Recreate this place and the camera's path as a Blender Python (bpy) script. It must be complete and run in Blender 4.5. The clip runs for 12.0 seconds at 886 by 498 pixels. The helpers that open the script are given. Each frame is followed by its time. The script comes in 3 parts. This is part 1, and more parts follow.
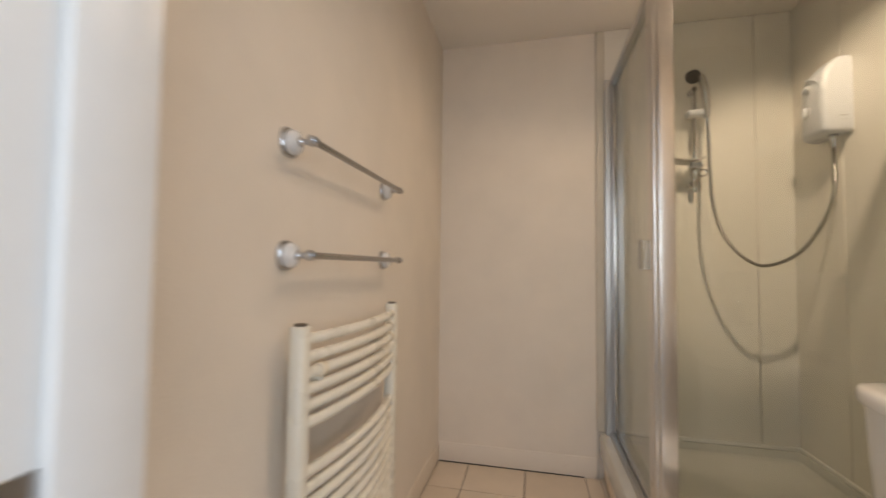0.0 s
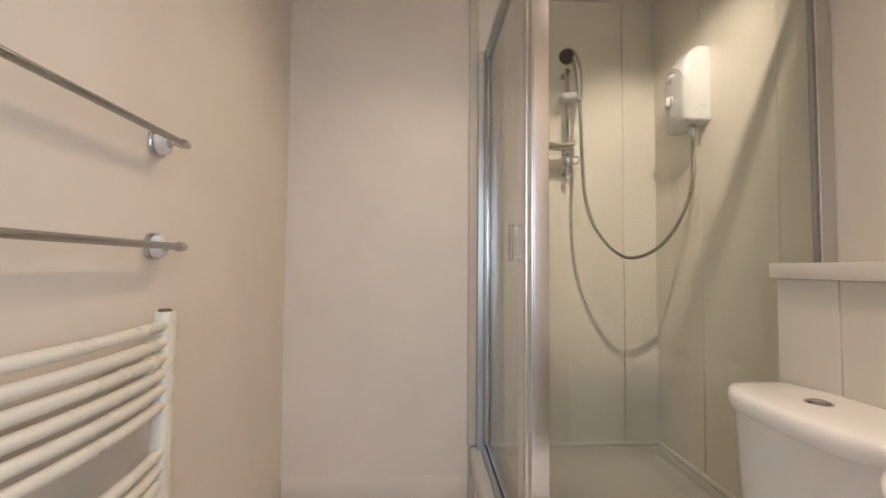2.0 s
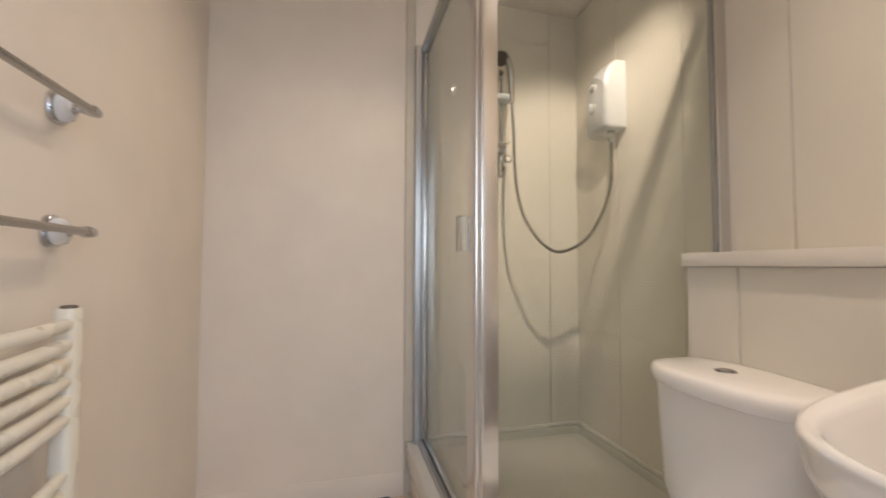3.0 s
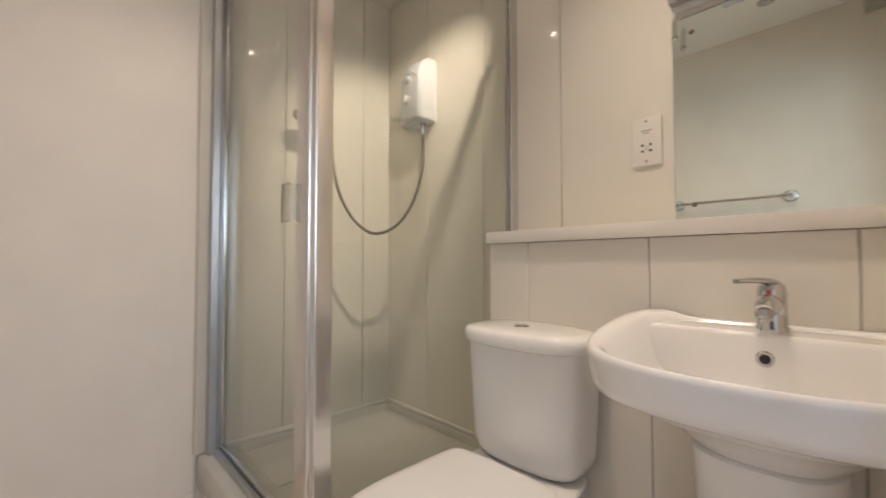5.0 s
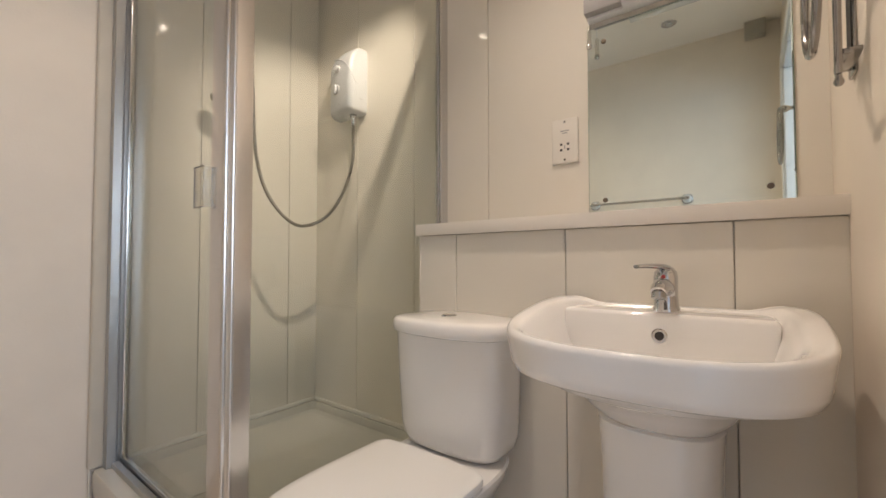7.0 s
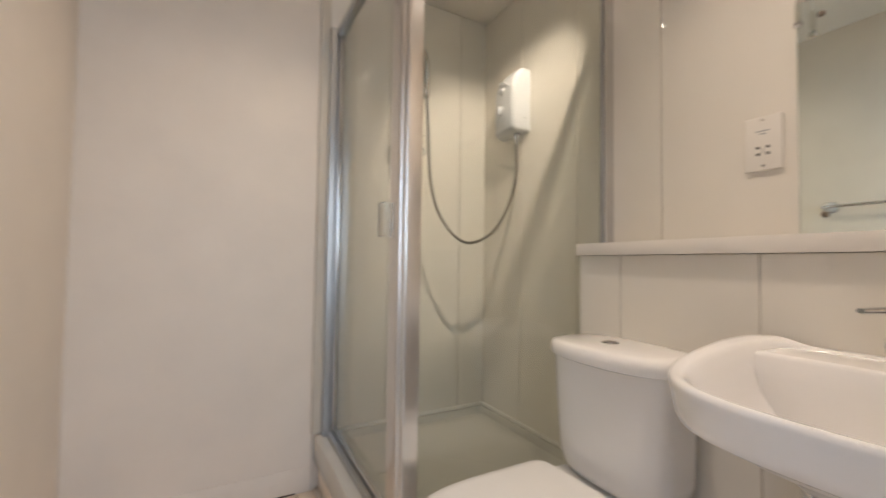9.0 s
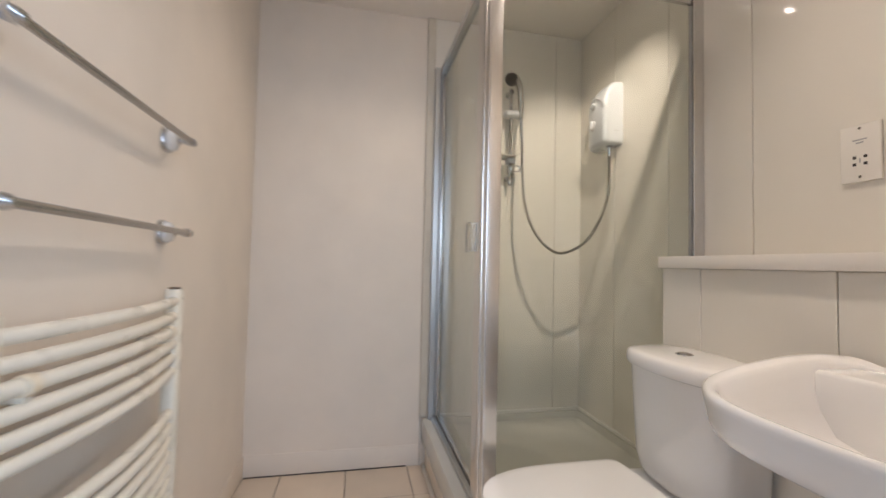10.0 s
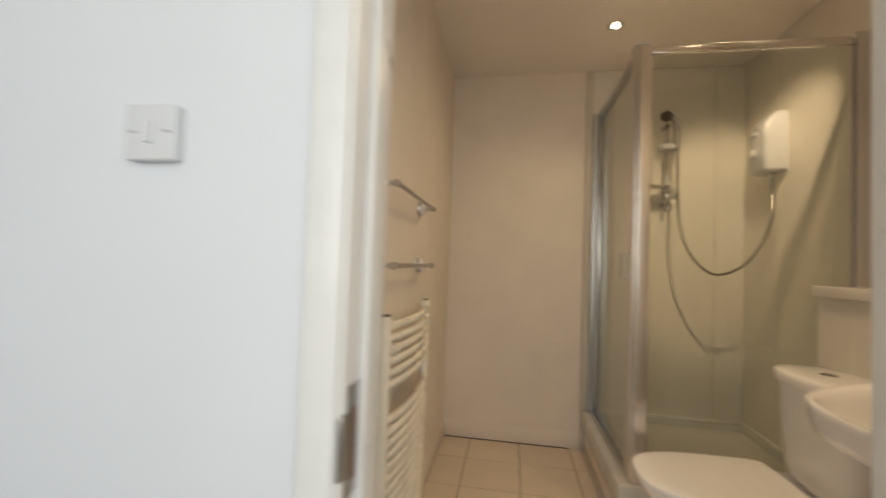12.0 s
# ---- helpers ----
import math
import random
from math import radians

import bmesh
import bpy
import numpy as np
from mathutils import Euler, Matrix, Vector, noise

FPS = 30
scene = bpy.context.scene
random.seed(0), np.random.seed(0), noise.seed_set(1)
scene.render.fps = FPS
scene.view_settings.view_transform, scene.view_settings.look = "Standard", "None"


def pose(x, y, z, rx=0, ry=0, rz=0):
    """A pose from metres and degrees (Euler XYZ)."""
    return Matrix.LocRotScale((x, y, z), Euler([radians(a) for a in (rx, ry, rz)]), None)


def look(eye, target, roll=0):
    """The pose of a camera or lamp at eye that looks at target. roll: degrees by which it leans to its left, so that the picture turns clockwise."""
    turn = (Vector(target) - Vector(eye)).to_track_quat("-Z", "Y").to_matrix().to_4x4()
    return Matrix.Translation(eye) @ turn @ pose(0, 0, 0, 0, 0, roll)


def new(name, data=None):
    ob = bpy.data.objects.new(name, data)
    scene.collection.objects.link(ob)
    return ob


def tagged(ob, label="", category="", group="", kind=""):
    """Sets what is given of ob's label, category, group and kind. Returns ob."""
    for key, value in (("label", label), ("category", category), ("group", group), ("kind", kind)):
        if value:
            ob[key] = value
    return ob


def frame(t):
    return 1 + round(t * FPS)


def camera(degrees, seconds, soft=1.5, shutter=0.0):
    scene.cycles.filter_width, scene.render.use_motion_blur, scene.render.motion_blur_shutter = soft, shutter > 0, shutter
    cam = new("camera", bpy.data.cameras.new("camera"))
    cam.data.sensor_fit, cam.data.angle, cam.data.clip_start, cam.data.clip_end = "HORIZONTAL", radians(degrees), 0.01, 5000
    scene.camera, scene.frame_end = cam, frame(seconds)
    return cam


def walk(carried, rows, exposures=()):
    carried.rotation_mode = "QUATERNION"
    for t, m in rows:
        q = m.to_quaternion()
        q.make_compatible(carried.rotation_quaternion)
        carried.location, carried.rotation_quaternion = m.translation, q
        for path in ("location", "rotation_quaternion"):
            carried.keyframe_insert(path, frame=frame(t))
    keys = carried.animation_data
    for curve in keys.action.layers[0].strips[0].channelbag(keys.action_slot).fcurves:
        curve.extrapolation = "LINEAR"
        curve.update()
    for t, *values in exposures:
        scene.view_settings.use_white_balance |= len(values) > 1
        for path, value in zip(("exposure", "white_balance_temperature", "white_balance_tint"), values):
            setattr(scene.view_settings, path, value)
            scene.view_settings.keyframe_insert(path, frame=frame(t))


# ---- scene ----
cam = camera(94.9, 12.0, shutter=0.8)
PATH = [
    (0, (0.071, 0.053, 1.091), (-0.366, 2.003, 1.177), 0.7),
    (0.5, (0.136, 0.157, 1.078), (-0.134, 2.137, 1.161), 0.6),
    (1, (0.189, 0.273, 1.082), (0.047, 2.266, 1.162), 0.5),
    (1.5, (0.211, 0.364, 1.08), (0.173, 2.362, 1.163), 0.5),
    (2, (0.183, 0.425, 1.071), (0.277, 2.421, 1.155), 0.5),
    (2.5, (0.138, 0.433, 1.061), (0.407, 2.413, 1.145), 0.4),
    (3, (0.095, 0.449, 1.045), (0.59, 2.385, 1.13), 0.2),
    (3.5, (0.054, 0.468, 1.032), (0.799, 2.322, 1.116), 0.0),
    (5.5, (-0.001, 0.531, 0.969), (1.49, 1.862, 1.031), -0.2),
    (6, (0.005, 0.517, 0.959), (1.566, 1.765, 1.022), -0.4),
    (6.5, (0.008, 0.51, 0.957), (1.612, 1.703, 1.012), -0.2),
    (8.5, (0.008, 0.482, 0.992), (1.247, 2.049, 1.068), 0.9),
    (9, (0.024, 0.445, 1.014), (0.976, 2.203, 1.084), 0.8),
    (9.5, (0.028, 0.363, 1.019), (0.685, 2.25, 1.098), 1.0),
    (10, (0.057, 0.208, 1.042), (0.465, 2.165, 1.118), 1.3),
    (10.5, (0.068, 0.075, 1.06), (0.283, 2.062, 1.136), 1.4),
    (11, (0.051, -0.08, 1.074), (0.109, 1.917, 1.15), 1.6),
    (11.5, (0.037, -0.219, 1.105), (-0.069, 1.777, 1.177), 1.8),
    (12, (-0.052, -0.325, 1.126), (-0.383, 1.646, 1.192), 2.0),
]
EXPOSURES = [(0.0, -0.22, 7500, 14), (0.6, -0.03, 6800, 14), (1.2, 0.03, 6750, 14), (5.5, 0.1, 6550, 12), (9.0, 0.08, 6500, 12.5), (10.2, 0.05, 6150, 12.5), (10.5, 0.0, 6100, 12.5), (11.0, -0.14, 6400, 10), (11.5, -0.45, 8500, 11), (12.0, -0.55, 9200, 12.5)]
walk(cam, [(t, look(eye, target, roll)) for t, eye, target, roll in PATH], EXPOSURES)

# ---- world and light ----
world = bpy.data.worlds.new("sky")
scene.world = world
world.use_nodes = True
wn = world.node_tree
sky = wn.nodes.new("ShaderNodeTexSky")
sky.sky_type, sky.sun_disc, sky.sun_elevation, sky.sun_rotation = "NISHITA", False, radians(40), radians(200)
wn.links.new(sky.outputs[0], wn.nodes["Background"].inputs[0])
wn.nodes["Background"].inputs[1].default_value = 0.12

CEIL = 2.365
HW = -1.6  # inner face of the hall's end wall
# place, watts, lean of the beam in x and y, cone, softness of its edge, size of the lamp
LAMPS = [(0.44, 1.82, 31.0, -0.28, -0.12, 120, 1.0, 0.04), (0.90, 1.330, 70.0, 0.30, 0.94, 60, 0.8, 0.015), (0.75, 1.01, 48.0, -0.12, -0.3, 138, 1.0, 0.04)]
LAMP_COLOUR = (1.0, 0.845, 0.69)
for lx, ly, watts, lean_x, lean_y, cone, edge, size in LAMPS:
    lamp_data = bpy.data.lights.new("downlight_beam", "SPOT")
    lamp_data.energy, lamp_data.color = watts, LAMP_COLOUR
    lamp_data.spot_size, lamp_data.spot_blend, lamp_data.shadow_soft_size = radians(cone), edge, size
    new("downlight_beam", lamp_data).matrix_world = look((lx, ly, CEIL - 0.012), (lx + lean_x, ly + lean_y, CEIL - 1))
# hall daylight from an added, unseen window; width and place set to balance it
day = bpy.data.lights.new("added_window_daylight", "AREA")
day.shape, day.size, day.size_y, day.energy, day.color = "RECTANGLE", 3.3, 1.2, 65.0, (0.62, 0.785, 1.0)
new("added_window_daylight", day).matrix_world = look((0.65, -1.66, 1.5), (0.65, 0, 1.5))


# ---- materials ----
def material(name, colour, rough=0.5, metal=0.0, vary=0.06, scale=9.0, grain=0.0, grain_scale=180.0, coat=0.0, rough_vary=0.08,
             dirt=0.0, dirt_colour=(0.3, 0.24, 0.17), per_object=0.0, emit=0.0):
    m = bpy.data.materials.new(name)
    m.use_nodes = True
    n, l = m.node_tree.nodes, m.node_tree.links
    b = n["Principled BSDF"]
    b.inputs["Metallic"].default_value, b.inputs["Roughness"].default_value = metal, rough
    b.inputs["Coat Weight"].default_value, b.inputs["Coat Roughness"].default_value = coat, 0.08
    tc = n.new("ShaderNodeTexCoord")
    big = n.new("ShaderNodeTexNoise")
    big.inputs["Scale"].default_value, big.inputs["Detail"].default_value = scale, 5
    l.new(tc.outputs["Object"], big.inputs["Vector"])
    ramp = n.new("ShaderNodeValToRGB")
    lo = [c * (1 - vary) for c in colour]
    hi = [min(1, c * (1 + vary * 0.6)) for c in colour]
    ramp.color_ramp.elements[0].position, ramp.color_ramp.elements[1].position = 0.3, 0.7
    ramp.color_ramp.elements[0].color, ramp.color_ramp.elements[1].color = (*lo, 1), (*hi, 1)
    l.new(big.outputs["Fac"], ramp.inputs["Fac"])
    out = ramp.outputs["Color"]
    if per_object:
        info = n.new("ShaderNodeObjectInfo")
        mr = n.new("ShaderNodeMapRange")
        mr.inputs["To Min"].default_value, mr.inputs["To Max"].default_value = 1 - per_object, 1 + per_object
        l.new(info.outputs["Random"], mr.inputs["Value"])
        hsv = n.new("ShaderNodeHueSaturation")
        l.new(mr.outputs[0], hsv.inputs["Value"])
        l.new(out, hsv.inputs["Color"])
        out = hsv.outputs["Color"]
    if dirt:
        dn = n.new("ShaderNodeTexNoise")
        dn.inputs["Scale"].default_value, dn.inputs["Detail"].default_value, dn.inputs["Roughness"].default_value = 3.1, 9, 0.7
        l.new(tc.outputs["Object"], dn.inputs["Vector"])
        dr = n.new("ShaderNodeMapRange")
        dr.inputs["From Min"].default_value, dr.inputs["From Max"].default_value, dr.inputs["To Max"].default_value = 0.58, 0.78, dirt
        l.new(dn.outputs["Fac"], dr.inputs["Value"])
        mix = n.new("ShaderNodeMixRGB")
        mix.inputs["Color2"].default_value = (*dirt_colour, 1)
        l.new(dr.outputs[0], mix.inputs["Fac"])
        l.new(out, mix.inputs["Color1"])
        out = mix.outputs["Color"]
    l.new(out, b.inputs["Base Color"])
    fine = n.new("ShaderNodeTexNoise")
    fine.inputs["Scale"].default_value, fine.inputs["Detail"].default_value = grain_scale, 4
    l.new(tc.outputs["Object"], fine.inputs["Vector"])
    rr = n.new("ShaderNodeMapRange")
    rr.inputs["To Min"].default_value, rr.inputs["To Max"].default_value = max(0.02, rough - rough_vary), min(1, rough + rough_vary)
    l.new(big.outputs["Fac"], rr.inputs["Value"])
    l.new(rr.outputs[0], b.inputs["Roughness"])
    if grain:
        bump = n.new("ShaderNodeBump")
        bump.inputs["Strength"].default_value, bump.inputs["Distance"].default_value = grain, 0.002
        l.new(fine.outputs["Fac"], bump.inputs["Height"])
        l.new(bump.outputs[0], b.inputs["Normal"])
    if emit:
        b.inputs["Emission Color"].default_value, b.inputs["Emission Strength"].default_value = (*LAMP_COLOUR, 1), emit
    return m


def glass_material(name, tint, base=0.045, gloss=0.02):
    m = bpy.data.materials.new(name)
    m.use_nodes = True
    n, l = m.node_tree.nodes, m.node_tree.links
    n.remove(n["Principled BSDF"])
    clear, shine, mix = n.new("ShaderNodeBsdfTransparent"), n.new("ShaderNodeBsdfGlossy"), n.new("ShaderNodeMixShader")
    clear.inputs[0].default_value = (*tint, 1)
    shine.inputs["Roughness"].default_value = gloss
    lw = n.new("ShaderNodeLayerWeight")
    power, scl, add = n.new("ShaderNodeMath"), n.new("ShaderNodeMath"), n.new("ShaderNodeMath")
    power.operation, scl.operation, add.operation = "POWER", "MULTIPLY", "ADD"
    power.inputs[1].default_value, scl.inputs[1].default_value, add.inputs[1].default_value = 5.0, 1 - base, base
    l.new(lw.outputs["Facing"], power.inputs[0])
    l.new(power.outputs[0], scl.inputs[0])
    l.new(scl.outputs[0], add.inputs[0])
    l.new(add.outputs[0], mix.inputs[0])
    l.new(clear.outputs[0], mix.inputs[1])
    l.new(shine.outputs[0], mix.inputs[2])
    l.new(mix.outputs[0], n["Material Output"].inputs[0])
    return m


PAINT = material("wall_paint", (0.815, 0.725, 0.622), 0.55, vary=0.04, scale=4.5, grain=0.22, grain_scale=150, dirt=0.06)
SKIRT = material("skirting_paint", (0.81, 0.722, 0.622), 0.6, vary=0.03, scale=6, grain=0.08, dirt=0.25)
CEILING = material("ceiling_paint", (0.86, 0.80, 0.73), 0.8, vary=0.02, scale=2, grain=0.15, grain_scale=150)
HALLPAINT = material("hall_paint", (0.75, 0.77, 0.81), 0.6, vary=0.02, scale=3, grain=0.12)
GLOSSWHITE = material("white_gloss_paint", (0.8, 0.79, 0.77), 0.3, vary=0.03, scale=12, grain=0.06, grain_scale=90)
PANEL = material("wall_panel", (0.77, 0.725, 0.65), 0.055, vary=0.025, scale=3, grain=0.012, grain_scale=30, rough_vary=0.02)
PANELDARK = material("panel_joint", (0.42, 0.39, 0.34), 0.6, vary=0.1)
SHELFWHITE = material("shelf_laminate", (0.79, 0.74, 0.68), 0.25, vary=0.03, scale=5, grain=0.02)
CERAMIC = material("ceramic", (0.90, 0.875, 0.85), 0.06, vary=0.015, scale=4, coat=0.6, rough_vary=0.03)
PORCELAIN = material("porcelain", (0.74, 0.73, 0.72), 0.12, vary=0.02, coat=0.5)
IVORY = material("ivory_plastic", (0.80, 0.76, 0.70), 0.25, vary=0.02, scale=8, rough_vary=0.05)
SEAT = material("seat_plastic", (0.87, 0.845, 0.81), 0.16, vary=0.015, scale=5, rough_vary=0.04)
ACRYLIC = material("tray_acrylic", (0.56, 0.54, 0.49), 0.22, vary=0.05, scale=6, dirt=0.08)
ENAMEL = material("radiator_enamel", (0.80, 0.75, 0.64), 0.28, vary=0.03, scale=7, grain=0.02, dirt=0.06)
YELLOWED = material("yellowed_plastic", (0.78, 0.68, 0.52), 0.4, vary=0.08)
CHROME = material("chrome", (0.60, 0.60, 0.61), 0.09, 1.0, vary=0.02, scale=12, rough_vary=0.03)
ALU = material("polished_aluminium", (0.70, 0.69, 0.675), 0.24, 1.0, vary=0.03, scale=5, rough_vary=0.04)
SATIN = material("satin_aluminium", (0.50, 0.495, 0.485), 0.36, 1.0, vary=0.03, scale=6, rough_vary=0.04)
STEEL = material("brushed_steel", (0.46, 0.44, 0.42), 0.26, 1.0, vary=0.03, scale=6, rough_vary=0.03)
HOSE = material("hose_steel", (0.34, 0.325, 0.30), 0.3, 1.0, vary=0.1, scale=40)
BRASS = material("dark_brass", (0.20, 0.165, 0.13), 0.45, 0.8, vary=0.2, scale=40)
WHITEPLASTIC = material("white_plastic", (0.69, 0.70, 0.72), 0.22, vary=0.02, scale=8, rough_vary=0.05)
GREYWHITE = material("pale_grey_plastic", (0.52, 0.51, 0.50), 0.25, vary=0.03, scale=10)
GREYPLASTIC = material("grey_plastic", (0.36, 0.35, 0.35), 0.35, vary=0.05, scale=20)
VENTPLASTIC = material("vent_plastic", (0.44, 0.40, 0.33), 0.4, vary=0.06, scale=14)
SMOKED = material("smoky_plastic", (0.60, 0.57, 0.50), 0.15, vary=0.08, scale=25)
DARKCHROME = material("dark_chrome", (0.36, 0.35, 0.34), 0.14, 1.0, vary=0.08, scale=30)
TRIM = material("matt_beige_trim", (0.62, 0.56, 0.465), 0.6, vary=0.06, scale=8, grain=0.05)
# black rubber, and flat black for the shade in gaps and holes
BLACK = material("black_rubber_and_shade", (0.025, 0.022, 0.02), 0.5, vary=0.1)
RED = material("red_dot", (0.7, 0.03, 0.02), 0.3, vary=0.02)
WOOD = material("bare_wood", (0.22, 0.09, 0.05), 0.6, vary=0.3, scale=30, grain=0.2)
TILE = material("floor_tile", (0.68, 0.57, 0.455), 0.32, vary=0.05, scale=7, grain=0.03, per_object=0.03, dirt=0.1)
GROUT = material("grout", (0.12, 0.08, 0.055), 0.85, vary=0.25, scale=25, grain=0.2)
WHITESEAL = material("white_sealant", (0.80, 0.77, 0.72), 0.35, vary=0.06, scale=14, dirt=0.12)
SEALANT = material("sealant", (0.66, 0.6, 0.52), 0.4, vary=0.12, scale=14, dirt=0.4, dirt_colour=(0.16, 0.11, 0.07))
CARPET = material("hall_carpet", (0.5, 0.46, 0.41), 0.95, vary=0.15, scale=60, grain=0.6, grain_scale=400)
MIRROR = material("mirror_silver", (0.84, 0.925, 0.89), 0.015, 1.0, vary=0.01, rough_vary=0.005)
MIRROREDGE = material("mirror_edge", (0.16, 0.26, 0.21), 0.2, vary=0.1)
LENS = material("lamp_glow", (0.9, 0.88, 0.8), 0.3, emit=60.0)
GLASS = glass_material("shower_glass", (0.93, 0.946, 0.922))
CLEARPLASTIC = glass_material("clear_plastic", (0.91, 0.90, 0.87), base=0.05, gloss=0.2)


# ---- building helpers ----
def thing(name, at=(0, 0, 0), label="", category="", group="", kind=""):
    ob = new(name)
    ob.location = at
    ob.empty_display_size = 0.05
    return tagged(ob, label, category, group, kind)


def smooth(bm, angle=40):
    for f in bm.faces:
        f.smooth = True
    lim = radians(angle)
    for e in bm.edges:
        e.smooth = len(e.link_faces) == 2 and e.calc_face_angle(0) < lim


def part(name, bm, mat, parent=None, label="", angle=40):
    """Links a bmesh, given in world coordinates, as one mesh under a thing or a part."""
    bmesh.ops.recalc_face_normals(bm, faces=bm.faces)
    smooth(bm, angle)
    me = bpy.data.meshes.new(name)
    off = Vector((0, 0, 0))
    up = parent
    while up is not None:
        off += up.location
        up = up.parent
    if parent is None:
        xs = [v.co for v in bm.verts]
        off = Vector((sum(c.x for c in xs) / len(xs), sum(c.y for c in xs) / len(xs), min(c.z for c in xs)))
    bmesh.ops.translate(bm, verts=bm.verts, vec=-off)
    bm.to_mesh(me)
    bm.free()
    me.materials.append(mat)
    ob = new(name, me)
    if parent is None:
        ob.location = off
    else:
        ob.parent = parent
    return tagged(ob, label)


def box(a, b, bevel=0.0, seg=2, bm=None):
    own = bm is None
    bm = bmesh.new() if own else bm
    c = [(p + q) / 2 for p, q in zip(a, b)]
    s = [abs(q - p) for p, q in zip(a, b)]
    made = bmesh.ops.create_cube(bm, size=1, matrix=Matrix.Translation(c) @ Matrix.Diagonal((*s, 1)))["verts"]
    if bevel:
        edges = {e for v in made for e in v.link_edges}
        bmesh.ops.bevel(bm, geom=list(edges), offset=bevel, segments=seg, profile=0.5, affect="EDGES", clamp_overlap=True)
    return bm


def frame_of(way):
    way = Vector(way).normalized()
    side = way.cross(Vector((0, 0, 1)) if abs(way.z) < 0.95 else Vector((1, 0, 0))).normalized()
    return side, side.cross(way).normalized(), way


def lathe(base, way, profile, n=24, bm=None, square=0.0):
    """A turned body: profile is (radius, distance along way). square pulls the section towards a rounded square."""
    bm = bm or bmesh.new()
    u, v, w = frame_of(way)
    base = Vector(base)
    rings = []
    for r, d in profile:
        ring = []
        for k in range(n):
            a = 2 * math.pi * k / n
            c, s = math.cos(a), math.sin(a)
            q = r / ((abs(c) ** (2 + square * 6) + abs(s) ** (2 + square * 6)) ** (1 / (2 + square * 6))) if square else r
            ring.append(bm.verts.new(base + w * d + (u * c + v * s) * max(q, 1e-5)))
        rings.append(ring)
    for a, b in zip(rings, rings[1:]):
        for k in range(n):
            bm.faces.new((a[k], a[(k + 1) % n], b[(k + 1) % n], b[k]))
    bm.faces.new(rings[0][::-1])
    bm.faces.new(rings[-1])
    return bm


def rod(a, b, r, n=16, bm=None, round_end=0.0):
    a, b = Vector(a), Vector(b)
    d = (b - a).length
    prof = [(r, 0), (r, d)]
    if round_end:
        e = round_end
        prof = [(r - e, 0), (r - e * 0.3, e * 0.3), (r, e), (r, d - e), (r - e * 0.3, d - e * 0.3), (r - e, d)]
    return lathe(a, b - a, prof, n, bm)


def spline(pts, per=14):
    pts = [Vector(p) for p in pts]
    ext = [2 * pts[0] - pts[1], *pts, 2 * pts[-1] - pts[-2]]
    out = []
    for i in range(1, len(ext) - 2):
        p0, p1, p2, p3 = ext[i - 1:i + 3]
        for k in range(per):
            t = k / per
            out.append(0.5 * (2 * p1 + (p2 - p0) * t + (2 * p0 - 5 * p1 + 4 * p2 - p3) * t * t + (3 * p1 - p0 - 3 * p2 + p3) * t ** 3))
    return out + [pts[-1]]


def tube(line, radius, n=10, bm=None, ring_amp=0.0, closed=False):
    """Sweeps a round section along a line. radius: a number or a function of the place along it, 0 to 1."""
    bm = bm or bmesh.new()
    rings, side = [], None
    last = len(line) - 1
    for i, p in enumerate(line):
        way = (line[(i + 1) % len(line)] - line[i - 1]) if closed else (line[min(i + 1, last)] - line[max(i - 1, 0)])
        way.normalize()
        if side is None:
            side = frame_of(way)[0]
        side = (side - way * side.dot(way)).normalized()
        other = way.cross(side)
        r = (radius(i / last) if callable(radius) else radius) + (ring_amp if i % 2 else 0)
        rings.append([bm.verts.new(p + (side * math.cos(2 * math.pi * k / n) + other * math.sin(2 * math.pi * k / n)) * r) for k in range(n)])
    pairs = list(zip(rings, rings[1:])) + ([(rings[-1], rings[0])] if closed else [])
    for a, b in pairs:
        for k in range(n):
            bm.faces.new((a[k], a[(k + 1) % n], b[(k + 1) % n], b[k]))
    if not closed:
        bm.faces.new(rings[0][::-1])
        bm.faces.new(rings[-1])
    return bm


def loft(rings, bm=None, cap_first=True, cap_last=True):
    bm = bm or bmesh.new()
    vs = [[bm.verts.new(p) for p in ring] for ring in rings]
    n = len(vs[0])
    for a, b in zip(vs, vs[1:]):
        for k in range(n):
            bm.faces.new((a[k], a[(k + 1) % n], b[(k + 1) % n], b[k]))
    if cap_first:
        bm.faces.new(vs[0][::-1])
    if cap_last:
        bm.faces.new(vs[-1])
    return bm


def oval(cx, cy, rx_front, rx_back, ry, z, power_front=2.4, power_back=4.5, n=56):
    """A ring in plan: front towards -x, back towards +x."""
    pts = []
    for k in range(n):
        a = 2 * math.pi * k / n
        c, s = math.cos(a), math.sin(a)
        p = power_back if c > 0 else power_front
        rx = rx_back if c > 0 else rx_front
        x = cx + rx * math.copysign(abs(c) ** (2 / p), c)
        y = cy + ry * math.copysign(abs(s) ** (2 / p), s)
        pts.append((x, y, z(x, y) if callable(z) else z))
    return pts


# ---- the shell ----
XW, XE, YN, YS, YH = -0.455, 1.305, 2.335, 0.355, 0.228
X0, X1, DOORTOP = -0.30, 0.495, 2.03


def structure(name, bm, mat, label):
    return tagged(part(name, bm, mat), label, "structure", kind="structure")


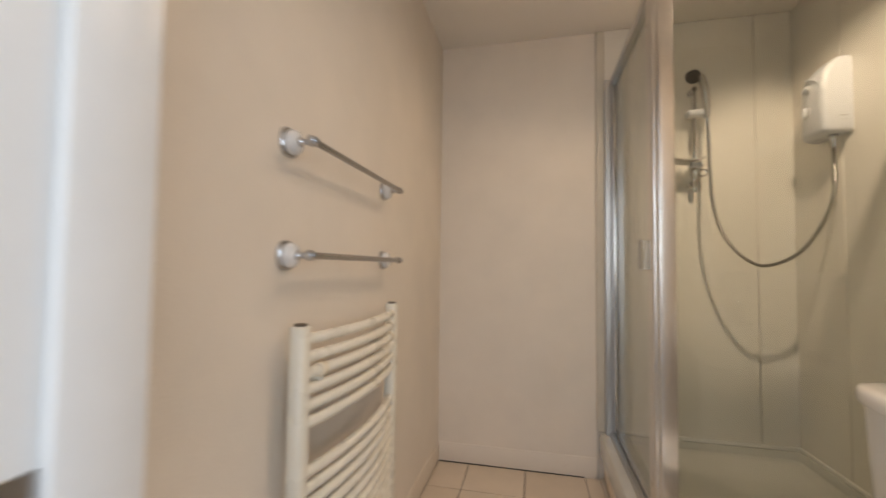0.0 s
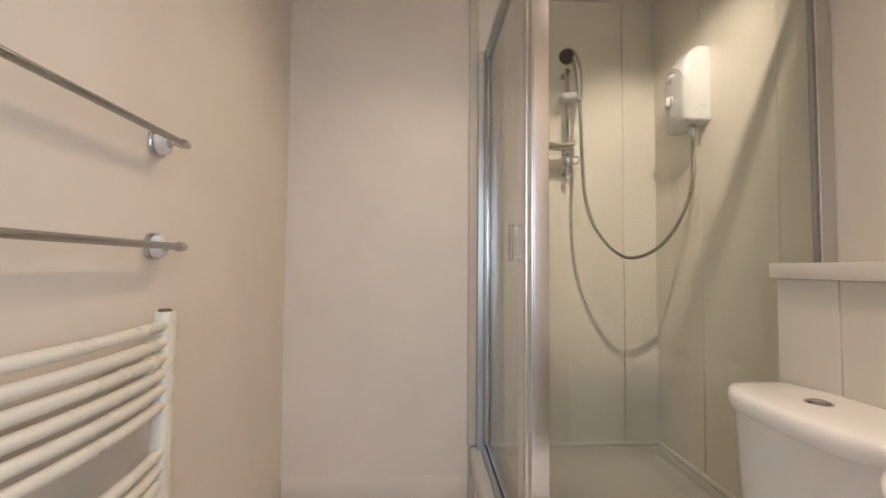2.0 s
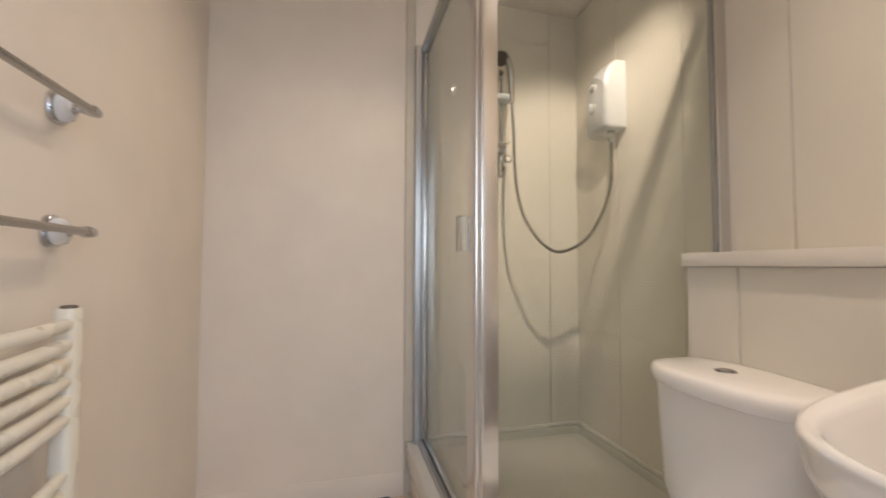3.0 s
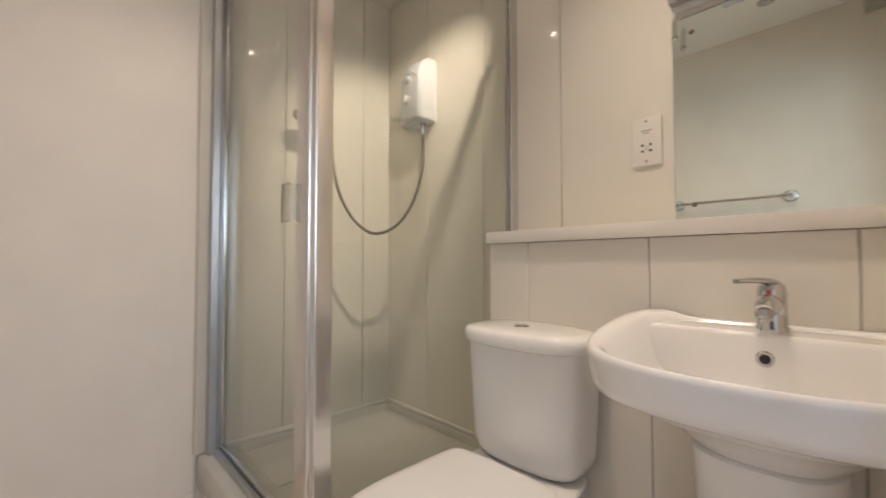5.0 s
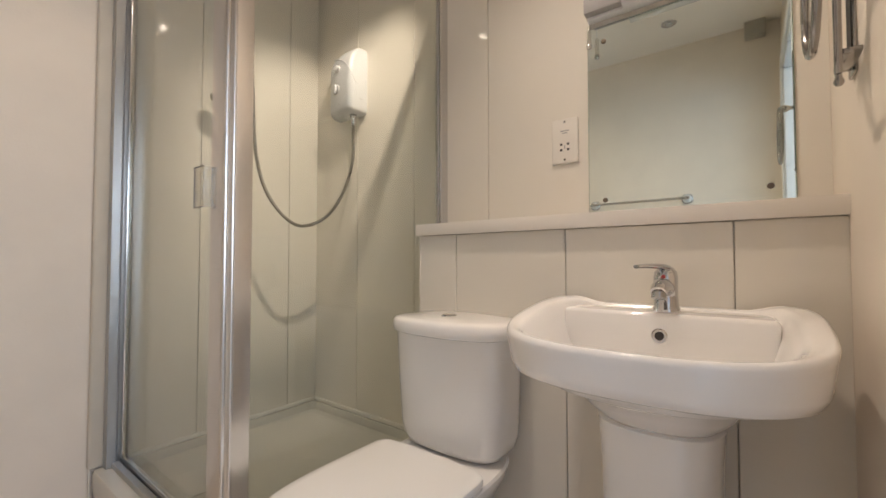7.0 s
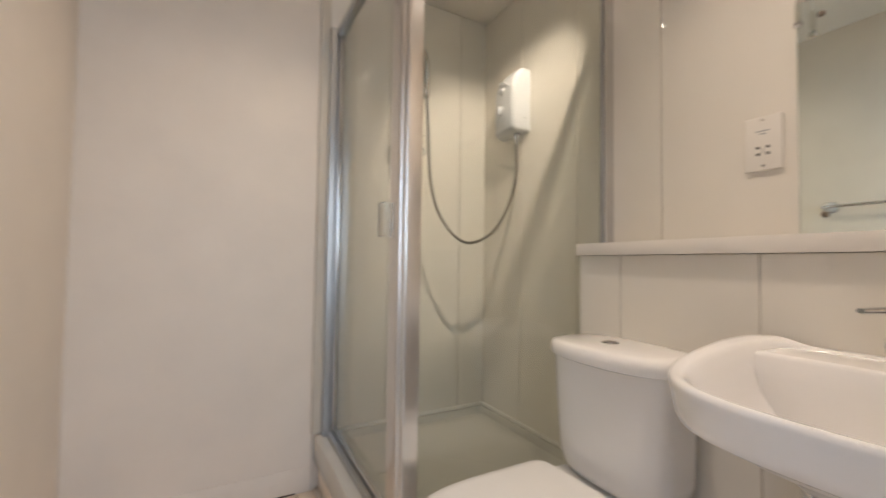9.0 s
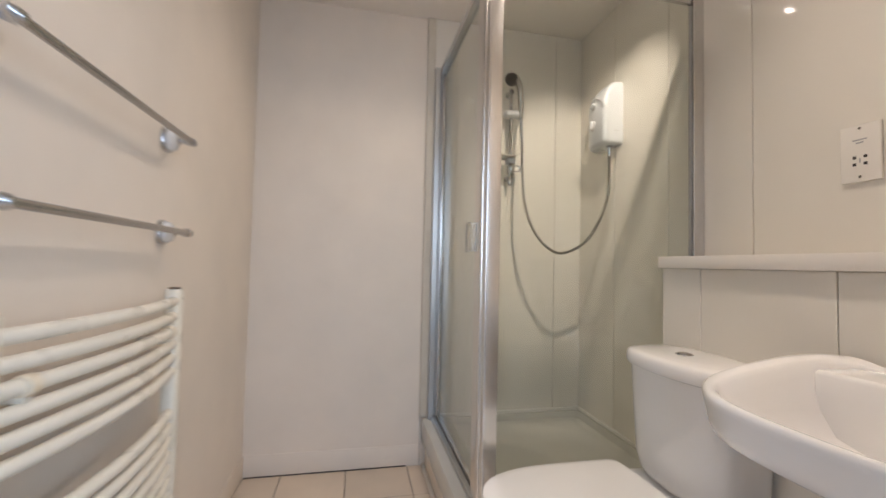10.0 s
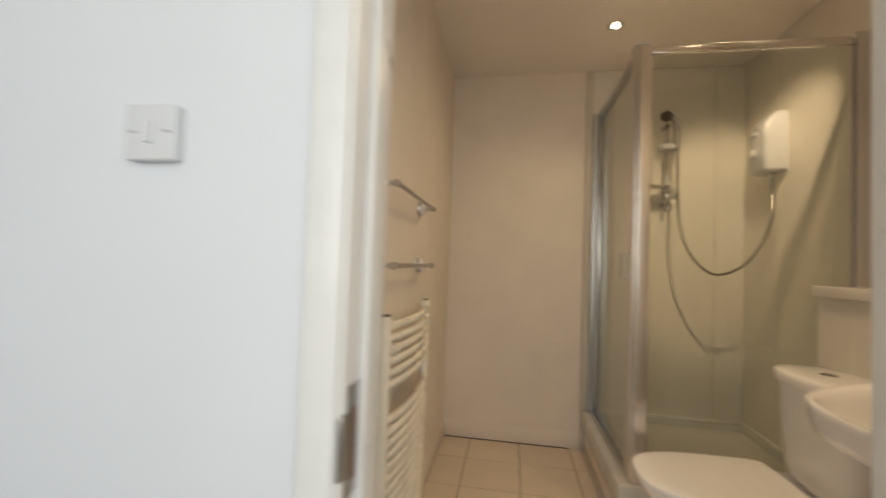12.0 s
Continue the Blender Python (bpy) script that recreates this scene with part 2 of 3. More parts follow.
floor = structure("floor", box((XW - 0.1, YH - 0.04, -0.06), (XE + 0.1, YN + 0.1, -0.004)), GROUT, "beige square tiled bathroom floor with dark grout joints")
structure("floor_hall", box((HW - 0.1, -1.8, -0.07), (2.9, YH - 0.0005, 0.0)), CARPET, "plain carpeted hall floor outside the bathroom")
structure("ceiling", box((HW - 0.1, -1.8, CEIL), (2.9, YN + 0.12, CEIL + 0.1)), CEILING, "plain off-white painted ceiling with recessed downlights")
structure("wall_west", box((XW - 0.1, YS, -0.02), (XW, YN + 0.1, CEIL + 0.02)), PAINT, "off-white painted wall with radiator and towel rails")
wall_north = structure("wall_north", box((XW, YN, -0.02), (XE, YN + 0.1, CEIL + 0.02)), PAINT, "off-white painted end wall beside the shower")
wall_east = structure("wall_east", box((XE, YS, -0.02), (XE + 0.1, YN + 0.1, CEIL + 0.02)), PAINT, "wall behind the basin clad with pale panels")
bm = box((HW - 0.1, YH, -0.02), (X0, YS, CEIL + 0.02))
box((X1, YH, -0.02), (2.9, YS, CEIL + 0.02), bm=bm)
box((X0, YH, DOORTOP), (X1, YS, CEIL + 0.02), bm=bm)
structure("wall_south", bm, HALLPAINT, "white painted wall with the doorway to the hall")
structure("wall_hall_west", box((HW - 0.1, -1.7, -0.02), (HW, YH, CEIL + 0.02)), HALLPAINT, "plain white hall wall")
structure("wall_hall_east", box((2.8, -1.7, -0.02), (2.9, YH, CEIL + 0.02)), HALLPAINT, "plain white hall wall")
# unseen wall; its wide opening is added for the daylight lamp
bm = box((HW - 0.1, -1.8, -0.02), (-1.02, -1.7, CEIL + 0.02))
box((2.32, -1.8, -0.02), (2.9, -1.7, CEIL + 0.02), bm=bm)
box((-1.02, -1.8, -0.02), (2.32, -1.7, 0.85), bm=bm)
box((-1.02, -1.8, 2.15), (2.32, -1.7, CEIL + 0.02), bm=bm)
structure("wall_hall_south", bm, HALLPAINT, "plain white hall wall, unseen, with an added window opening")
# thin plaster lining of the room side of the doorway wall
bm = box((XW, YS, 0), (X0 - 0.045, YS + 0.003, CEIL))
box((X1 + 0.045, YS, 0), (XE, YS + 0.003, CEIL), bm=bm)
box((X0 - 0.045, YS, DOORTOP + 0.045), (X1 + 0.045, YS + 0.003, CEIL), bm=bm)
structure("plaster_south", bm, PAINT, "off-white painted plaster round the doorway")

# skirting; a black strip paints the shade in its gap to the floor
bm = box((XW + 0.006, YN - 0.0055, 0.006), (0.3935, YN, 0.108), 0.002)
structure("baseboard_north", bm, SKIRT, "low painted skirting board along the end wall")
bm = box((XW, YS + 0.01, 0.006), (XW + 0.0055, YN, 0.108), 0.002)
structure("baseboard_west", bm, SKIRT, "low painted skirting board behind the radiator")
structure("floor_gap_shade", box((XW + 0.007, YN - 0.0052, -0.003), (0.33, YN - 0.001, 0.0058)), BLACK, "black strip for the shade in the gap under the skirting board")

# door lining, stop and architrave
door_frame = tagged(thing("door_frame", (0.1, 0.29, 0)), "white gloss painted door frame with open doorway", "structure", kind="structure")
LX0, LX1 = -0.28, 0.474
part("lining", box((X0, YH - 0.004, 0), (LX0, YS + 0.004, DOORTOP), 0.002), GLOSSWHITE, door_frame)
part("lining", box((LX1, YH - 0.004, 0), (X1, YS + 0.004, DOORTOP), 0.002), GLOSSWHITE, door_frame)
part("lining", box((LX0, YH - 0.004, DOORTOP - 0.02), (LX1, YS + 0.004, DOORTOP), 0.002), GLOSSWHITE, door_frame)
part("stop", box((LX0, 0.284, 0), (LX0 + 0.012, YS + 0.0035, DOORTOP - 0.02), 0.002), GLOSSWHITE, door_frame)
part("stop", box((LX1 - 0.012, 0.284, 0), (LX1, YS + 0.0035, DOORTOP - 0.02), 0.002), GLOSSWHITE, door_frame)
part("stop", box((LX0 + 0.012, 0.284, DOORTOP - 0.032), (LX1 - 0.012, YS + 0.0035, DOORTOP - 0.02), 0.002), GLOSSWHITE, door_frame)
for ya, yb in ((YH - 0.016, YH), (YS + 0.003, YS + 0.017)):
    part("architrave", box((LX0 - 0.062, ya, 0), (LX0 - 0.006, yb, DOORTOP + 0.04), 0.005, 3), GLOSSWHITE, door_frame)
    part("architrave", box((LX1 + 0.006, ya, 0), (LX1 + 0.062, yb, DOORTOP + 0.04), 0.005, 3), GLOSSWHITE, door_frame)
    part("architrave", box((LX0 - 0.005, ya, DOORTOP - 0.014), (LX1 + 0.005, yb, DOORTOP + 0.0395), 0.005, 3), GLOSSWHITE, door_frame)
bm = box((LX0, 0.240, 0.775), (LX0 + 0.0025, 0.2825, 0.942), 0.0008, 1)
strike = part("strike_plate", bm, STEEL, door_frame, "brushed steel strike plate with bare wood mortice")
part("mortice", box((LX0 + 0.0022, 0.258, 0.80), (LX0 + 0.0032, 0.272, 0.905)), WOOD, strike)
part("strike_lip", box((LX0 - 0.005, 0.2205, 0.812), (LX0 + 0.0035, 0.2405, 0.905), 0.003, 2), STEEL, strike)


# ---- wall panels ----
def boards(owner, axis, plane, thick, cuts, z0, z1, gap=0.0012):
    """Upright tongue-and-groove boards on a wall; axis: the direction in which they follow each other."""
    for a, b in zip(cuts, cuts[1:]):
        lo, hi = a + gap, b - gap
        if axis == "x":
            bm = box((lo, plane, z0), (hi, plane + thick, z1), 0.0016, 1)
        else:
            bm = box((plane, lo, z0), (plane + thick, hi, z1), 0.0016, 1)
        part("panel", bm, PANEL, owner)


back = structure("panel_backing_north", box((0.420, YN - 0.013, 0.245), (1.298, YN - 0.0005, CEIL)), PANELDARK, "pale glossy wall panels lining the shower back")
boards(back, "x", 2.317, 0.006, [0.418, 0.73, 1.134, 1.2965], 0.246, CEIL - 0.002)
side = structure("panel_backing_east", box((1.300, YS + 0.004, 0.0), (XE - 0.0005, YN - 0.02, CEIL)), PANELDARK, "pale glossy wall panels above the basin shelf")
boards(side, "y", 1.294, 0.007, [YS + 0.001, 0.532, 0.905, 1.278, 1.642, 2.0, 2.320], 0.246, CEIL - 0.002)

structure("trim_panel_edge", box((0.390, 2.3125, 0.2475), (0.4365, YN + 0.001, CEIL - 0.001), 0.009, 4), TRIM, "beige matt edge strip where shower panels begin")

# boxed-in lower wall and shelf
boxing = structure("boxing", box((1.1165, YS + 0.004, 0), (1.293, 1.449, 1.045)), PANELDARK, "boxed-in lower wall of pale panels behind cistern and basin")
boards(boxing, "y", 1.111, 0.006, [YS + 0.001, 0.541, 0.922, 1.294, 1.4515], 0.002, 1.046)
part("end_panel", box((1.1115, 1.4495, 0.002), (1.2935, 1.4555, 1.046), 0.0016, 1), PANEL, boxing)
shelf = thing("shelf", (1.19, 0.9, 1.0475), "white laminate shelf along the top of the boxed-in wall", "shelf")
part("board", box((1.0965, YS + 0.0015, 1.0475), (1.2935, 1.4545, 1.086), 0.0015, 2), SHELFWHITE, shelf)
part("front_edging", box((1.0935, YS + 0.0015, 1.047), (1.0964, 1.4575, 1.0865), 0.0012, 2), SHELFWHITE, shelf)
part("end_edging", box((1.0966, 1.4547, 1.047), (1.2935, 1.4575, 1.0865), 0.0012, 2), SHELFWHITE, shelf)

# ---- shower tray ----
tray = thing("shower_tray", (0.85, 1.89, 0), "raised white acrylic shower tray with plinth", "shower tray")
TX0, TX1, TY0, TY1, TZ = 0.402, 1.2925, 1.4575, 2.3155, 0.247


def rect(x0, y0, x1, y1, z, r, n=6):
    pts = []
    for cx, cy, a0 in ((x1 - r, y1 - r, 0), (x0 + r, y1 - r, 90), (x0 + r, y0 + r, 180), (x1 - r, y0 + r, 270)):
        for k in range(n + 1):
            a = radians(a0 + 90 * k / n)
            pts.append((cx + r * math.cos(a), cy + r * math.sin(a), z))
    return pts


bm = loft([rect(TX0 + 0.006, TY0 + 0.006, TX1, TY1, 0.13, 0.012), rect(TX0, TY0, TX1, TY1, 0.15, 0.014), rect(TX0, TY0, TX1, TY1, TZ - 0.012, 0.014),
           rect(TX0 + 0.004, TY0 + 0.004, TX1, TY1, TZ - 0.003, 0.014), rect(TX0 + 0.014, TY0 + 0.014, TX1 - 0.002, TY1 - 0.002, TZ, 0.014),
           rect(TX0 + 0.098, TY0 + 0.060, TX1 - 0.014, TY1 - 0.014, TZ, 0.03), rect(TX0 + 0.104, TY0 + 0.066, TX1 - 0.019, TY1 - 0.019, TZ - 0.005, 0.03),
           rect(TX0 + 0.112, TY0 + 0.074, TX1 - 0.025, TY1 - 0.025, TZ - 0.032, 0.035), rect(TX0 + 0.13, TY0 + 0.09, TX1 - 0.042, TY1 - 0.042, TZ - 0.043, 0.03)])
part("basin", bm, ACRYLIC, tray, angle=35)
part("plinth", box((TX0 + 0.022, TY0 + 0.02, 0), (TX1 - 0.003, TY0 + 0.038, 0.131), 0.002), SKIRT, tray)
part("plinth", box((TX0 + 0.022, TY0 + 0.039, 0), (TX0 + 0.038, TY1 - 0.003, 0.131), 0.002), SKIRT, tray)
part("floor_bead", box((TX0 + 0.004, TY0 + 0.012, 0), (TX0 + 0.0215, TY1 - 0.003, 0.022), 0.006, 3), SEALANT, tray, "stained sealant bead along the plinth")
part("waste", lathe((0.95, 1.62, TZ - 0.0435), (0, 0, 1), [(0.045, 0), (0.045, 0.002), (0.04, 0.004), (0.01, 0.005)]), CHROME, tray, "chrome waste cover")
tagged(part("sealant_line", box((TX0 + 0.09, TY1 - 0.009, TZ), (TX1 - 0.009, TY1 + 0.0012, TZ + 0.019), 0.004, 3), WHITESEAL), "white sealant line along the tray at the end panels", "sealant")
tagged(part("sealant_line", box((TX1 - 0.009, TY0 + 0.05, TZ), (TX1 + 0.0012, TY1 + 0.001, TZ + 0.019), 0.004, 3), WHITESEAL), "white sealant line along the tray at the side panels", "sealant")

tagged(part("corner_sealant", box((0.394, YN - 0.0105, 0.0), (0.4015, YN - 0.002, 0.2474), 0.003, 2), SEALANT), "stained sealant strip where tray meets end wall", "sealant")

# ---- shower enclosure ----
screen = thing("shower_enclosure", (0.48, 1.5, TZ), "corner shower enclosure of clear glass in polished aluminium frame", "shower enclosure")
FT = 2.078
# profile of the corner post: a flat stile on each side and two shallow round ribs at the outer corner
def rib(cx, cy, r, a0, a1, n=8):
    return [(cx + r * math.cos(radians(a0 + (a1 - a0) * k / n)), cy + r * math.sin(radians(a0 + (a1 - a0) * k / n))) for k in range(n + 1)]


outline = [(0.4485, 1.5515), (0.4475, 1.5505), (0.4475, 1.4965), *rib(0.4545, 1.4905, 0.0075, 150, 290), *rib(0.4675, 1.4812, 0.0062, 190, 300),
           (0.4725, 1.4755), (0.5105, 1.4755), (0.5115, 1.4765), (0.5115, 1.5240), (0.4740, 1.5240), (0.4740, 1.5515)]
part("corner_post", loft([[(x, y, z) for x, y in outline] for z in (TZ, FT)]), ALU, screen, angle=30)
part("post_cap", box((0.4455, 1.4715, FT), (0.508, 1.553, FT + 0.005), 0.002), WHITEPLASTIC, screen)
channel = box((1.249, 1.464, TZ), (1.2935, 1.492, FT + 0.003), 0.0012, 1)
rod((1.2505, 1.4655, TZ), (1.2505, 1.4655, FT), 0.003, 12, channel)
part("wall_channel", channel, ALU, screen)
part("pane_seal", box((1.2435, 1.4735, TZ + 0.02), (1.2488, 1.4825, 2.03), 0.001, 1), GREYPLASTIC, screen)
channel = box((0.430, 2.276, TZ), (0.4565, 2.3122, FT), 0.0012, 1)
box((0.4625, 2.282, TZ), (0.494, 2.3155, FT), 0.0012, 1, bm=channel)
part("wall_channel", channel, SATIN, screen)
part("channel_seal", box((0.4563, 2.286, TZ), (0.4627, 2.3122, FT - 0.002)), GREYPLASTIC, screen, "grey rubber seal")
part("top_rail", box((0.512, 1.469, 2.032), (1.2488, 1.487, 2.066), 0.004), ALU, screen)
part("bottom_rail", box((0.512, 1.468, TZ), (1.2488, 1.490, TZ + 0.022), 0.004), ALU, screen)
part("top_rail", box((0.458, 1.552, 2.045), (0.492, 2.282, FT - 0.001), 0.0015, 1), SATIN, screen)
lower = box((0.446, 1.552, TZ), (0.466, 2.2765, TZ + 0.020), 0.0015, 1)
box((0.470, 1.5245, TZ), (0.494, 2.2815, TZ + 0.026), 0.0015, 1, bm=lower)
part("bottom_rail", lower, SATIN, screen)
part("front_pane", box((0.507, 1.4765, TZ + 0.018), (1.2485, 1.4815, 2.036)), GLASS, screen, "clear fixed glass pane")
door = part("glass_door", box((0.474, 1.528, TZ + 0.03), (0.479, 2.270, 2.04)), GLASS, screen, "clear glass door")
part("door_edge", box((0.470, 2.262, TZ + 0.028), (0.483, 2.274, 2.042), 0.002), ALU, door)
part("door_edge", box((0.4745, 1.5265, TZ + 0.028), (0.484, 1.566, 2.042), 0.002), ALU, door)
part("door_edge", box((0.470, 1.567, TZ + 0.028), (0.483, 2.261, TZ + 0.038), 0.002), ALU, door)
part("handle", box((0.4300, 1.556, 1.090), (0.4340, 1.603, 1.188), 0.0012, 1), CLEARPLASTIC, door, "clear plastic pull handle")
part("handle_edge", box((0.4300, 1.5525, 1.090), (0.4740, 1.5558, 1.188), 0.0012, 1), CLEARPLASTIC, door)
for ez in (1.0885, 1.1882):
    part("handle_rim", box((0.4298, 1.5525, ez), (0.4345, 1.6035, ez + 0.0014)), GREYPLASTIC, door)
part("handle_rim", box((0.4298, 1.6031, 1.0899), (0.4345, 1.6044, 1.1882)), GREYPLASTIC, door)


# ---- electric shower unit ----
heater = thing("electric_shower", (1.24, 2.035, 1.645), "white plastic electric shower unit fixed to the wall panels", "shower heater")
HY0, HY1, HZ0 = 1.935, 2.135, 1.645


def unit_slice(z, back, inset):
    """Plan of the casing at a height: straight at the wall, rounded towards the room; back: how far the front recedes."""
    xf, y0, y1, xw = 1.190 + back, HY0 + inset, HY1 - inset, 1.2935
    pts = [(xw, y1, z)]
    pts += [(xw - (xw - xf - 0.012) * math.sin(radians(9 * k)), y1 - 0.062 * (1 - math.cos(radians(9 * k))), z) for k in range(1, 11)]
    pts += [(xf + 0.004, y1 - 0.085, z), (xf, y1 - 0.115, z)]
    r = min(0.022, (xw - xf) * 0.4)
    pts += [(xf + r - r * math.cos(radians(15 * k)), y0 + r - r * math.sin(radians(15 * k)), z) for k in range(7)]
    return pts + [(xw, y0, z)]


bm = loft([unit_slice(z, b, e) for z, b, e in ((HZ0, 0.014, 0.008), (HZ0 + 0.007, 0.004, 0.002), (HZ0 + 0.016, 0.0, 0.0), (1.83, 0.0, 0.0), (1.865, 0.003, 0.0), (1.895, 0.012, 0.0), (1.92, 0.026, 0.001), (1.938, 0.042, 0.003), (1.948, 0.056, 0.007), (1.952, 0.068, 0.014))])
case = part("casing", bm, WHITEPLASTIC, heater, angle=50)
for ky, kz, kr, turn in ((2.023, 1.847, 0.019, 60), (2.031, 1.754, 0.023, 8)):
    knob = part("knob", lathe((1.1925, ky, kz), (-1, 0.05, 0), [(kr + 0.006, -0.006), (kr + 0.006, 0.001), (kr + 0.002, 0.0005), (kr, 0.003), (kr * 0.94, 0.006), (kr * 0.8, 0.007)], 30), GREYWHITE, heater, "grey-white dial")
    bm = loft([[(1.187 - d, ky + (u * k * math.cos(radians(turn)) - v * k * math.sin(radians(turn))), kz + u * k * math.sin(radians(turn)) + v * k * math.cos(radians(turn)))
                for u, v in ((kr * 0.42 * math.cos(2 * math.pi * i / 20), kr * 0.92 * math.sin(2 * math.pi * i / 20)) for i in range(20))] for d, k in ((0, 1.0), (0.009, 0.97), (0.0125, 0.86), (0.0135, 0.6))])
    part("pointer", bm, WHITEPLASTIC, knob, "raised white finger grip", angle=60)
part("indicator", lathe((1.1915, 2.006, 1.678), (-1, 0, 0), [(0.005, 0), (0.005, 0.002), (0.003, 0.003)], 14), GREYPLASTIC, heater)
part("rating_mark", box((1.245, HY0 - 0.0004, 1.705), (1.275, HY0 + 0.001, 1.709)), GREYPLASTIC, heater)
part("rating_mark", box((1.245, HY0 - 0.0004, 1.690), (1.275, HY0 + 0.001, 1.692)), GREYPLASTIC, heater)
part("print_mark", box((1.1893, 1.964, 1.812), (1.1905, 1.974, 1.8145)), GREYPLASTIC, heater)
arc = spline([(1.1945, 2.050, 1.898), (1.1915, 2.014, 1.889), (1.1905, 1.966, 1.861), (1.1945, 1.941, 1.825), (1.214, 1.9355, 1.792), (1.230, 1.9355, 1.772)], 8)
part("trim_line", tube(arc, lambda t: 0.0034 - 0.0014 * t, 8), WHITEPLASTIC, heater)
part("outlet", lathe((1.256, 1.988, 1.648), (0, 0, -1), [(0.017, 0), (0.017, 0.01), (0.0125, 0.012), (0.0125, 0.028), (0.011, 0.032), (0.0095, 0.055)], 18), CHROME, heater)

# ---- riser rail, handset and hose ----
riser = thing("shower_riser", (0.846, 2.27, 1.48), "chrome riser rail with soap dish and hand shower holder", "shower rail")
part("rail", rod((0.846, 2.268, 1.49), (0.846, 2.268, 2.005), 0.0095, 18, round_end=0.003), CHROME, riser)
for bz in (1.515, 1.985):
    foot = lathe((0.846, 2.3165, bz), (0, -1, 0), [(0.017, 0), (0.017, 0.006), (0.011, 0.012), (0.011, 0.046), (0.013, 0.062)], 18)
    part("wall_bracket", foot, CHROME, riser)
part("rail_end", lathe((0.846, 2.268, 1.492), (0, 0, -1), [(0.011, -0.02), (0.0125, -0.01), (0.0125, 0.012), (0.008, 0.02)], 16), CHROME, riser)
holder = box((0.804, 2.222, 1.842), (0.905, 2.288, 1.874), 0.013, 4)
part("slider", holder, WHITEPLASTIC, riser, "white plastic sliding holder")


def dish_ring(k, dz):
    return oval(0.800, 2.222, 0.070 * k, 0.070 * k, 0.055 * k, lambda x, y: 1.617 + dz + 0.015 * ((x - 0.80) / 0.07) ** 2 + 0.004 * math.cos(60 * (y - 2.222)), 3.2, 3.2, 36)


dish = loft([dish_ring(0.5, -0.004), dish_ring(0.9, -0.004), dish_ring(1.0, -0.002), dish_ring(1.0, 0.002), dish_ring(0.93, 0.001), dish_ring(0.5, 0.0)])
part("soap_dish", dish, SMOKED, riser, "smoky plastic soap dish")
part("dish_clamp", box((0.822, 2.236, 1.590), (0.872, 2.288, 1.618), 0.006, 2), WHITEPLASTIC, riser)
part("dish_bracket", lathe((0.846, 2.262, 1.592), (0, 0, -1), [(0.019, 0), (0.0205, 0.01), (0.0205, 0.045), (0.014, 0.056)], 20), CHROME, riser)
ring = [Vector((0.878 + 0.017 * math.cos(2 * math.pi * k / 20), 2.255, 1.565 + 0.017 * math.sin(2 * math.pi * k / 20))) for k in range(20)]
part("hose_ring", tube(ring, 0.004, 8, closed=True), CHROME, riser)
part("hose_clip", box((0.838, 2.246, 1.556), (0.8665, 2.282, 1.578), 0.004, 2), CHROME, riser)

handset = thing("hand_shower", (0.885, 2.225, 1.83), "chrome hand shower with black spray face in the holder", "shower head")
grip = spline([(0.888, 2.230, 1.832), (0.886, 2.226, 1.90), (0.876, 2.212, 1.965), (0.856, 2.195, 2.012), (0.838, 2.185, 2.035)], 8)
part("grip", tube(grip, lambda t: 0.0115 + 0.003 * math.sin(3.1 * t) + (0.004 * t), 14), STEEL, handset)
way = Vector((-0.36, -0.62, -0.70)).normalized()
c0 = Vector((0.826, 2.205, 2.034))
part("head", lathe(c0, way, [(0.012, -0.014), (0.026, -0.009), (0.036, 0.004), (0.0385, 0.016), (0.035, 0.021)], 30), CHROME, handset)
part("spray_face", lathe(c0 + way * 0.0205, way, [(0.0335, -0.004), (0.0335, 0.001), (0.031, 0.003), (0.012, 0.004)], 30), BLACK, handset, "black rubber spray face")

hose_line = spline([(0.888, 2.229, 1.832), (0.886, 2.205, 1.69), (0.882, 2.185, 1.537), (0.884, 2.16, 1.387), (0.909, 2.13, 1.255), (0.971, 2.095, 1.15), (1.044, 2.06, 1.111), (1.150, 2.038, 1.163), (1.230, 2.024, 1.283), (1.262, 2.000, 1.426), (1.257, 1.990, 1.549), (1.256, 1.988, 1.6)], 34)
tagged(part("shower_hose", tube(hose_line, 0.0063, 9, ring_amp=0.0019), HOSE, angle=25), "flexible ribbed chrome shower hose hanging in a loop", "shower hose")

# ---- toilet ----
toilet = thing("toilet", (0.76, 1.22, 0), "white close-coupled ceramic toilet with closed seat lid", "toilet")
CY, CC = 1.222, 1.237


def block(cx, cy, rx, ry, z, p=5.0, n=48):
    return oval(cx, cy, rx, rx, ry, z, p, p, n)


pan = loft([oval(0.80, CY, 0.20, 0.22, 0.115, 0.0, 2.6, 3.5), oval(0.80, CY, 0.20, 0.22, 0.112, 0.04, 2.6, 3.5), oval(0.80, CY, 0.215, 0.24, 0.105, 0.15, 2.6, 3.5), oval(0.80, CY, 0.28, 0.27, 0.125, 0.27, 2.5, 3.8),
            oval(0.80, CY, 0.36, 0.295, 0.160, 0.345, 2.4, 4), oval(0.80, CY, 0.385, 0.305, 0.175, 0.375, 2.4, 4), oval(0.80, CY, 0.388, 0.308, 0.177, 0.390, 2.4, 4), oval(0.80, CY, 0.38, 0.304, 0.172, 0.397, 2.4, 4),
            oval(0.80, CY, 0.33, 0.28, 0.14, 0.398, 2.4, 4)])
part("pan", pan, CERAMIC, toilet)
